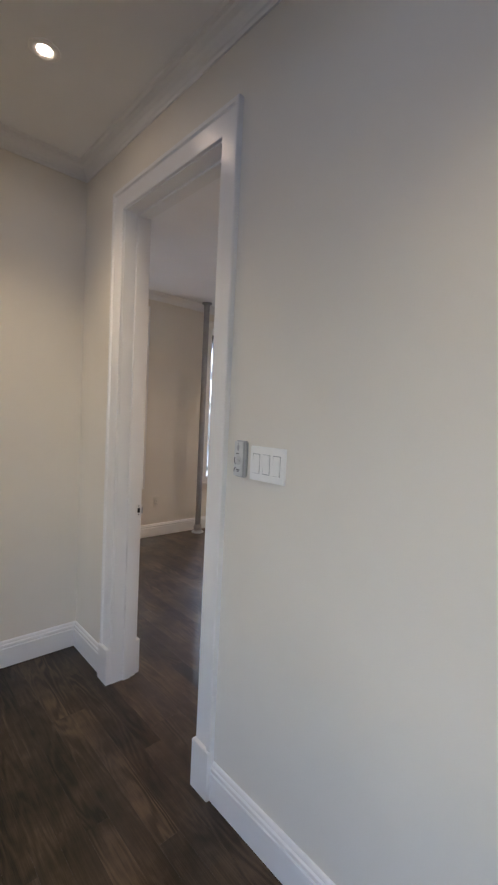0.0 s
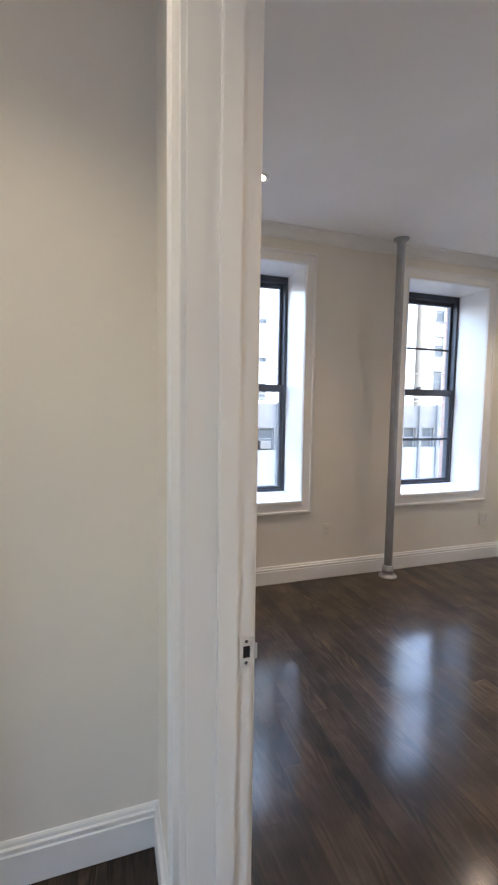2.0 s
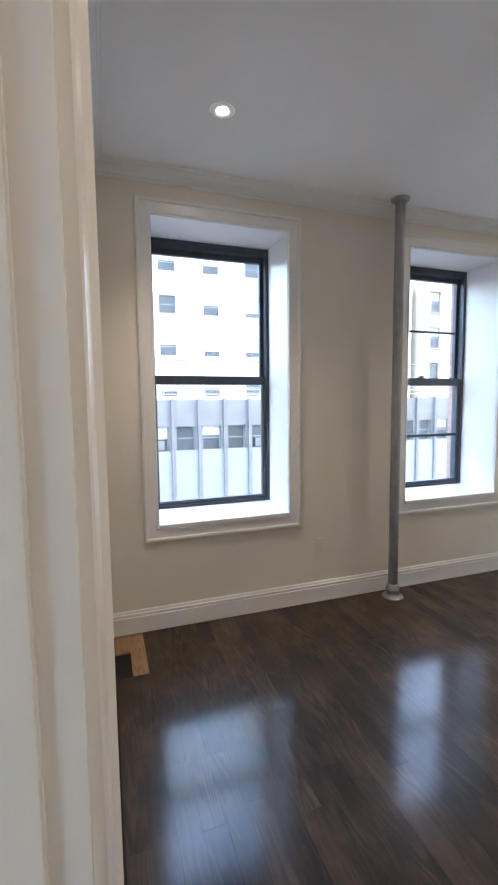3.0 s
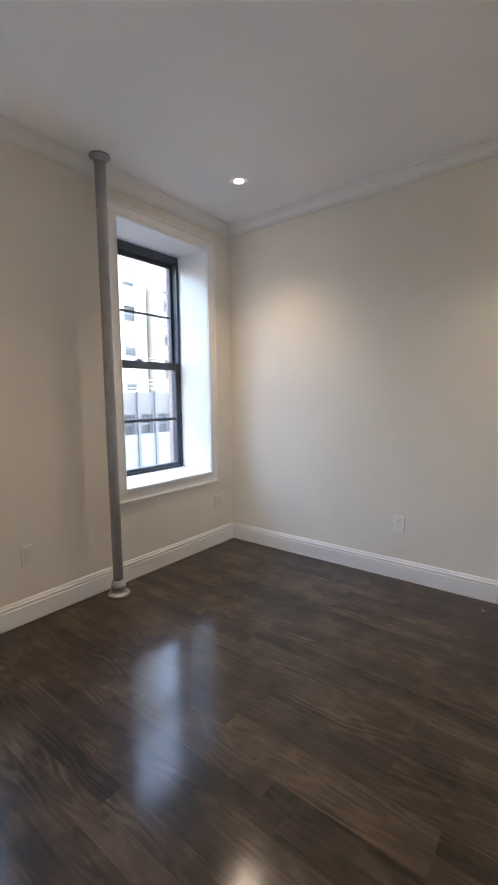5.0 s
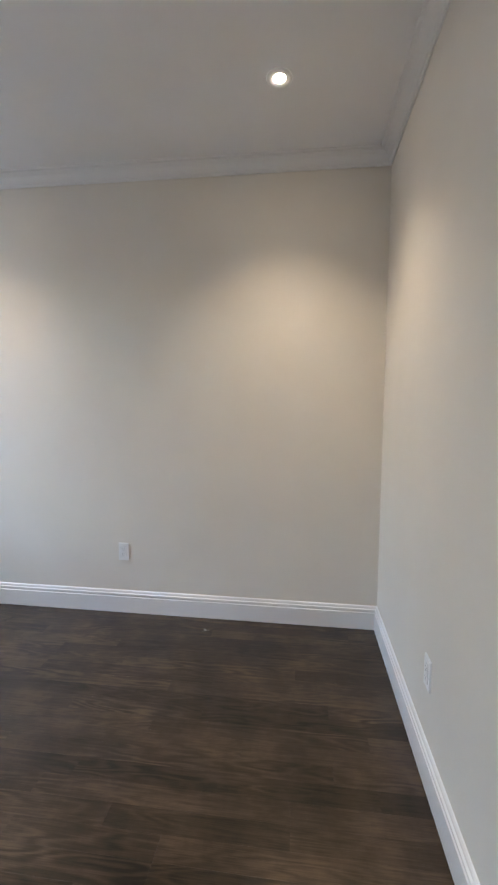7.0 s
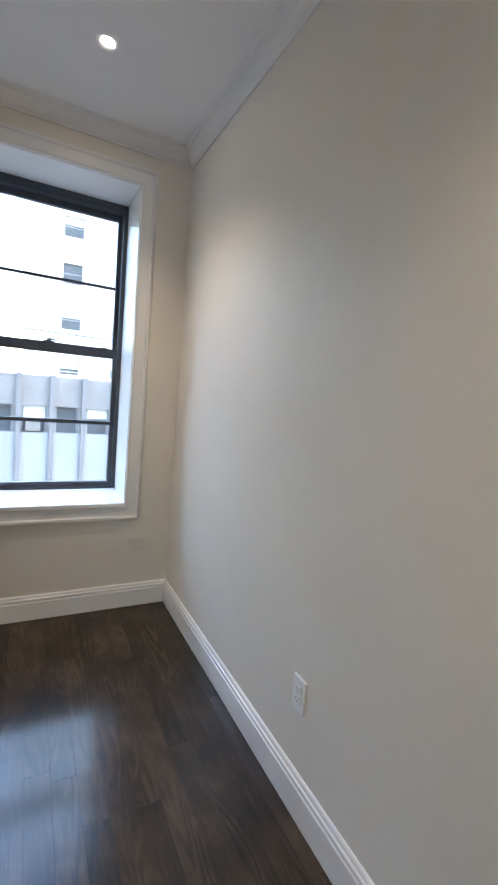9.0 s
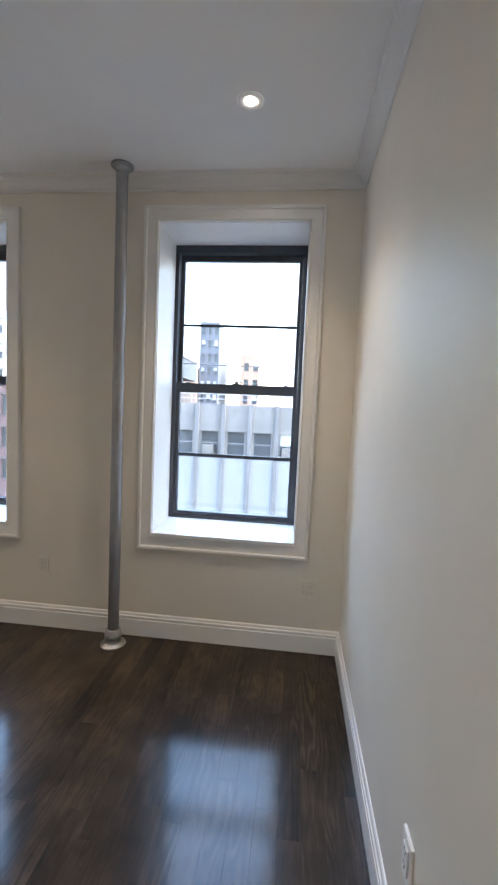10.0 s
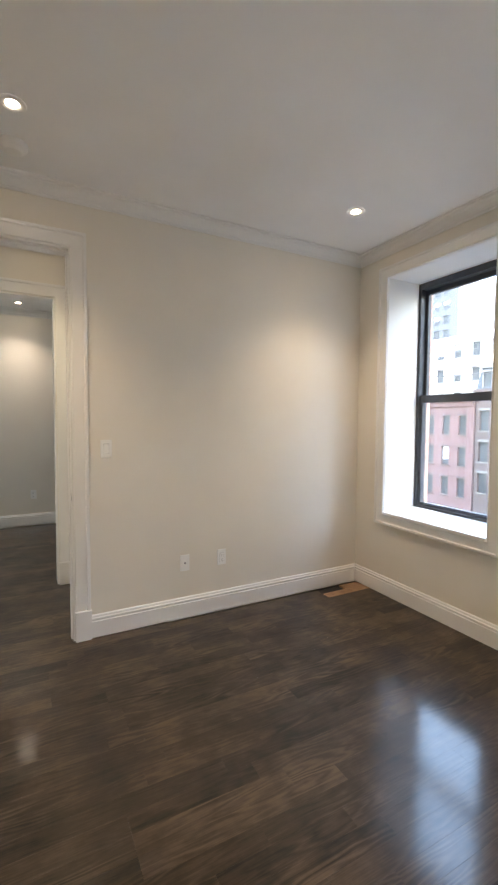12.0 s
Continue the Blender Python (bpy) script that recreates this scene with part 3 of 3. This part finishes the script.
plate("outlet", 1, "outlet", pose(2.237, -D, 0.395, 0, 0, 180), "white duplex outlet low on the cream wall", "outlet", OUT)
plate("cable_outlet", 1, "jack", pose(XL, -1.568, 0.3921, 0, 0, 90), "white cover plate with a cable jack", "outlet", OUT)
plate("outlet", 1, "outlet", pose(XL, -1.285, 0.395, 0, 0, 90), "white duplex outlet low on the cream wall", "outlet", OUT)
plate("light_switch", 1, "switch", pose(XL, -2.092, 1.212, 0, 0, 90), "white rocker light switch beside the doorway", "light switch")
plate("light_switch", 3, "switch", pose(HX, -3.376, 1.280, 0, 0, -90), "white plate with three rocker switches in the hall", "light switch")
plate("outlet", 1, "outlet", pose(FX, -2.45, 0.40, 0, 0, 90), "white outlet on the far living room wall", "outlet")

# remote control in its wall holder, facing -x
rc = empty("remote_control", (HX, -3.256, 1.290))
tagged(rc, "grey fan remote in a wall holder beside the switches", "remote control")
PALE = plain("pale_grey_plastic", (0.66, 0.66, 0.645), 0.4)
PRINT = plain("grey_print", (0.13, 0.13, 0.135), 0.6)
box("holder", (-0.020, -0.027, -0.064), (0.0, 0.024, 0.060), GREYPLASTIC, rc, 0.005)
box("keypad", (-0.0245, -0.020, -0.060), (-0.0195, 0.022, 0.057), PALE, rc, 0.0015)


def flat_disc(name, y, z, ry, rz, mat, thick=0.0015):
    """A thin oval button on the keypad's face."""
    ob = lathe(name, [(0.0, thick), (0.85, thick), (1.0, 0.0)], mat, rc, 24)
    ob.data.transform(Matrix.Translation((-0.0245, y, z)) @ pose(0, 0, 0, 0, -90, 0) @ Matrix.Diagonal((rz, ry, 1, 1)))


flat_disc("indicator", 0.002, 0.051, 0.0018, 0.0018, PRINT)
flat_disc("button", 0.002, 0.036, 0.0065, 0.011, GREYPLASTIC)
flat_disc("dial", 0.000, -0.006, 0.0165, 0.0165, plain("mid_grey_plastic", (0.55, 0.55, 0.54), 0.4))
for y0, y1, z0, z1 in ((-0.004, 0.008, 0.0145, 0.0175), (0.0005, 0.0025, -0.007, -0.005), (-0.011, -0.006, -0.009, -0.007), (-0.010, 0.006, -0.041, -0.037), (-0.006, 0.001, -0.046, -0.043)):
    box("printed_mark", (-0.0268, y0, z0), (-0.0244, y1, z1), PRINT, rc)
bm = bmesh.new()
for cz, cy, rad, a0, a1 in ((-0.006, 0.0, 0.0172, 60, 150), (-0.044, 0.004, 0.0135, 10, 100)):
    ring = [[bm.verts.new((-0.0268 + dx, cy + (rad + dr) * math.sin(radians(a)), cz + (rad + dr) * math.cos(radians(a)))) for dx, dr in ((0, -0.001), (0, 0.001), (0.0024, 0.001), (0.0024, -0.001))] for a in range(a0, a1 + 1, 10)]
    for p, q in zip(ring, ring[1:]):
        for i in range(4):
            bm.faces.new([p[i], p[(i + 1) % 4], q[(i + 1) % 4], q[i]])
finish("printed_arc", bm, PRINT, rc)


# a faint greyish scuff on the boards
spl = random.Random(9)
bm = bmesh.new()
for cx, cy, r in ((0, 0, 0.011), (0.012, 0.007, 0.009), (0.004, -0.019, 0.005), (-0.017, 0.012, 0.0025)):
    ring = [bm.verts.new((cx + r * (0.35 + 0.9 * spl.random()) * math.cos(a * math.pi / 7), cy + r * (0.35 + 0.9 * spl.random()) * math.sin(a * math.pi / 7), 0.0)) for a in range(14)]
    top = bm.verts.new((cx, cy, 0.0012))
    for a in range(14):
        bm.faces.new([ring[a], ring[(a + 1) % 14], top])
splash = finish("floor_scuff", bm, plain("scuff_grey", (0.16, 0.15, 0.145), 0.6), None, True)
splash.location = (3.13, -2.115, 0.0004)
tagged(splash, "small faint greyish scuff on the floor", "paint stain")


# ---- outdoors ----
GZ = -9.0
structure(box("ground", (-1500, 0.50, GZ - 0.5), (1500, 3000, GZ), ASPHALT), "grey asphalt street running below the windows", "street")
structure(box("ground_back", (-1500, -1500, GZ - 0.5), (1500, 0.496, GZ - 0.004), ASPHALT), "grey asphalt ground behind the house", "street")


def building(name, x0, x1, y, z1, depth, cols, rows, win_w, win_h, first_x, pitch_x, first_z, pitch_z, mat, label, blinds=0.3, lintel=None, cornice=None, frames=None):
    """A house with recessed windows on its street front; rows go down from first_z, the sill of the top row."""
    root = empty(name, ((x0 + x1) / 2, y, GZ))
    tagged(root, label, "building")
    inv = Matrix.Translation(-root.location)

    def put(ob):
        ob.matrix_parent_inverse = inv
        return ob
    holes = [(first_x + i * pitch_x, first_x + i * pitch_x + win_w, first_z - k * pitch_z, first_z - k * pitch_z + win_h) for i in range(cols) for k in range(rows)]
    holes = [h for h in holes if h[0] > x0 + 0.1 and h[1] < x1 - 0.1 and h[2] > GZ + 0.3]
    put(holed_wall("front_wall", "x", x0, x1, y, y + 0.35, GZ, z1, holes, mat, root))
    put(box("body", (x0, y + 0.36, GZ), (x1, y + depth, z1 - 0.3), mat, root))
    rng = random.Random(name)
    for a, b, c, d in holes:
        ob = put(box("window", (a, y + 0.20, c), (b, y + 0.24, d), FARGLASS, root))
        put(boxes("window_frame", [((a, y + 0.16, (c + d) / 2 - 0.03), (b, y + 0.199, (c + d) / 2 + 0.03)), ((a, y + 0.16, c), (a + 0.06, y + 0.199, d)), ((b - 0.06, y + 0.16, c), (b, y + 0.199, d))], frames or WHITEPANEL, root))
        if rng.random() < blinds:
            put(box("blind", (a + 0.06, y + 0.185, c + (d - c) * rng.choice((0.3, 0.5, 0.6))), (b - 0.06, y + 0.198, d), BLIND, root))
        if lintel:
            put(box("lintel", (a - 0.15, y - 0.06, d), (b + 0.15, y - 0.002, d + 0.25), lintel, root))
            put(box("window_sill", (a - 0.12, y - 0.10, c - 0.14), (b + 0.12, y - 0.002, c), lintel, root))
    if cornice:
        put(boxes("cornice", [((x0 - 0.1, y - 0.45, z1 - 0.15), (x1 + 0.1, y + 0.5, z1 + 0.15)), ((x0, y - 0.25, z1 - 0.6), (x1, y + 0.1, z1 - 0.15))], cornice, root))
    return root, inv


# the ribbed low block straight across
blk, inv = building("office_block", -9.0, 26.0, 20.0, 1.66, 9.0, 25, 3, 1.02, 1.26, -7.77, 1.42, -1.03, 30.0, CONCRETE, "low concrete block with vertical ribs and a window band", 0.45)
for i in range(25):
    x = -8.03 + 1.42 * i
    box("rib", (x, 19.82, GZ), (x + 0.20, 19.995, 1.72), RIB, blk).matrix_parent_inverse = inv
box("spandrel", (-8.9, 19.93, -5.0), (25.9, 19.998, -1.04), WHITEPANEL, blk).matrix_parent_inverse = inv
rails = [((-8.9, 21.0, z), (25.9, 21.05, z + 0.05)) for z in (1.95, 2.22, 2.48)] + [((-8.9 + 2.0 * i, 21.0, 1.35), (-8.85 + 2.0 * i, 21.05, 2.5)) for i in range(18)]
boxes("roof_rail", rails, STEEL, blk).matrix_parent_inverse = inv
for i in (4, 7, 11):
    x = -7.62 + 1.42 * i
    boxes("air_conditioner", [((x, 19.86, -0.95), (x + 0.62, 20.2, -0.50))] + [((x + 0.03, 19.845, -0.92 + 0.06 * j), (x + 0.59, 19.86, -0.89 + 0.06 * j)) for j in range(7)], CONCRETE, blk).matrix_parent_inverse = inv

# most blinds here are added to pale the windows, which glare washes out
building("apartment_house", 2.0, 27.5, 31.0, 34.0, 14.0, 7, 12, 1.30, 1.38, 4.27, 3.45, 30.48, 3.16, WHITEWALL, "tall white rendered apartment house with small windows", 0.65)
building("buff_brick_house", 28.0, 46.0, 30.0, 13.0, 14.0, 7, 5, 1.1, 1.8, 28.8, 2.4, 9.6, 3.2, PALEBRICK, "pale buff brick apartment house farther down the street", 0.3, STONE)
building("brick_row_house", -62.0, -26.4, 40.0, 3.6, 12.0, 17, 4, 0.95, 2.05, -61.0, 2.05, -0.12, 3.45, REDBRICK, "red brick row house with stone lintels and cornice", 0.15, BROWNSTONE, REDBRICK, BROWNSTONE)
man, inv = building("mansard_house", -26.3, -10.0, 40.2, 4.6, 12.0, 7, 4, 1.0, 2.1, -25.9, 2.1, 0.4, 3.3, BROWNSTONE, "brown stone house with dark mansard roof and dormers", 0.15, STONE, BROWNSTONE, BROWNSTONE)
bm = bmesh.new()
add_box(bm, (-26.3, 40.1, 4.76), (-10.0, 52.0, 7.0))
for v in bm.verts:
    if v.co.z > 6 and v.co.y < 45:
        v.co.y += 0.9
finish("mansard_roof", bm, DARKROOF, man).matrix_parent_inverse = inv
boxes("roof_edge", [((-26.4, 40.85, 7.004), (-9.9, 52.0, 7.2))], STONE, man).matrix_parent_inverse = inv
for i in range(7):
    x = -25.7 + 2.3 * i
    boxes("dormer", [((x, 40.12, 4.9), (x + 0.18, 41.2, 6.5)), ((x + 1.02, 40.12, 4.9), (x + 1.2, 41.2, 6.5)), ((x - 0.08, 40.02, 6.504), (x + 1.28, 41.2, 6.7))], STONE, man).matrix_parent_inverse = inv
    box("window", (x + 0.184, 40.2, 4.9), (x + 1.016, 40.24, 6.5), FARGLASS, man).matrix_parent_inverse = inv
building("white_loft_house", -75.0, -33.0, 56.0, 14.3, 14.0, 14, 5, 1.3, 1.9, -74.0, 3.0, 11.0, 3.6, WHITEWALL, "pale loft building behind the brick houses", 0.3, STONE)
building("glass_tower", -92.0, -62.0, 85.0, 34.0, 20.0, 12, 10, 1.8, 2.0, -91.0, 2.5, 30.5, 3.3, TOWER, "pale glass apartment tower in the distance", 0.5)
building("slim_tower", -16.2, -12.4, 80.0, 18.0, 10.0, 3, 8, 0.75, 1.5, -15.9, 1.25, 15.6, 2.6, TOWER, "slim dark tower in the distance", 0.5)
building("orange_house", -8.3, -4.7, 82.0, 12.3, 10.0, 2, 4, 1.0, 1.6, -7.7, 1.8, 9.0, 3.2, ORANGE, "orange brick house in the distance", 0.3)
building("far_brick_house", -27.0, -16.4, 78.0, 9.5, 12.0, 5, 3, 1.1, 1.7, -26.0, 2.1, 6.5, 3.2, ORANGE, "low orange brick house in the distance", 0.3)

# a cable slung along the street between two posts
line = empty("street_cable", (6.0, 12.0, GZ))
tagged(line, "thin dark cable slung along the street between posts", "cable")
bm = bmesh.new()
rings = []
for i in range(41):
    u = i / 20 - 1
    rings.append([bm.verts.new((24 * u, 0.02 * math.cos(k * 2.0944), 2.88 + 0.7 * u * u + 0.02 * math.sin(k * 2.0944) - GZ)) for k in range(3)])
for a, b in zip(rings, rings[1:]):
    for k in range(3):
        bm.faces.new([a[k], a[(k + 1) % 3], b[(k + 1) % 3], b[k]])
finish("wire", bm, DARKPLASTIC, line, True)
for s in (-24.0, 24.0):
    lathe("post", [(0.0, 0.0), (0.16, 0.0), (0.13, 6.0), (0.10, 13.2), (0.0, 13.25)], STEEL, line, 12).location = (s, 0, 0)

# ---- floor boards, last ----
floor = structure(box("floor", (FX - 0.15, BY - 0.3, -0.2), (W + 0.2, 0.1, -0.0125), GAP), "dark stained oak strip floor with a satin finish", "floor")
BW, BT = 0.0826, 0.012
board_cache = {}


def board_verts(length, w=BW, g=0.00012, c=0.0002):
    a, b = w / 2 - g, length / 2 - g
    lo = [(-a, -b), (a, -b), (a, b), (-a, b)]
    hi = [(-a + c, -b + c), (a - c, -b + c), (a - c, b - c), (-a + c, b - c)]
    vs = [(x, y, -BT) for x, y in lo] + [(x, y, -c * 0.6) for x, y in lo] + [(x, y, 0.0) for x, y in hi]
    fs = [(8, 9, 10, 11)]
    for i in range(4):
        j = (i + 1) % 4
        fs += [(i, j, 4 + j, 4 + i), (4 + i, 4 + j, 8 + j, 8 + i)]
    return vs, fs


def board_mesh(length, mat):
    key = (round(length, 3), mat.name)
    if key not in board_cache:
        me = bpy.data.meshes.new("board")
        vs, fs = board_verts(length)
        me.from_pydata(vs, [], fs)
        me.materials.append(mat)
        board_cache[key] = me
    return board_cache[key]


rng = random.Random(5)
rest_v, rest_f = [], []


def lay_row(x, ya, yb, single):
    y = ya
    first = True
    while y < yb - 1e-4:
        length = rng.choice((0.5, 0.6, 0.8, 0.9, 1.1, 1.3))
        if first:
            length = rng.choice((0.2, 0.35, 0.5, 0.7, 0.9))
            first = False
        if yb - (y + length) < 0.2:
            length = yb - y
        if single(x, y + length / 2):
            ob = new("board", board_mesh(length, FLOOR))
            ob.parent = floor
            ob.location = (x, y + length / 2, 0)
        else:
            vs, fs = board_verts(length)
            k = len(rest_v)
            rest_v.extend((x + vx, y + length / 2 + vy, vz) for vx, vy, vz in vs)
            rest_f.extend(tuple(i + k for i in f) for f in fs)
        y += length


n = int(math.ceil((W + 0.01) / BW))
PATCH = 2   # rows of the unfinished corner
for i in range(n):
    x = BW / 2 + i * BW
    lay_row(x, -D - 0.02, 0.0 if i >= PATCH else -0.44, lambda px, py: True)
for i in range(1, int(-FX / BW) + 1):
    x = BW / 2 - i * BW
    lay_row(x, BY, HY + 0.1 if x > OX else -0.5, lambda px, py: px > OX - 0.3 and py > -4.4)
me = bpy.data.meshes.new("floor_boards")
me.from_pydata(rest_v, [], rest_f)
me.materials.append(FLOOR)
ob = new("floor_boards", me)
ob.parent = floor
tagged(ob, kind="stuff")
# the corner left bare: two short raw boards and one dark gap
for i, (ya, yb) in enumerate(((-0.20, 0.0), (-0.44, 0.0))):
    ob = new("bare_board", board_mesh(yb - ya, BARE))
    ob.parent = floor
    ob.location = (BW / 2 + i * BW, (ya + yb) / 2, -0.001)
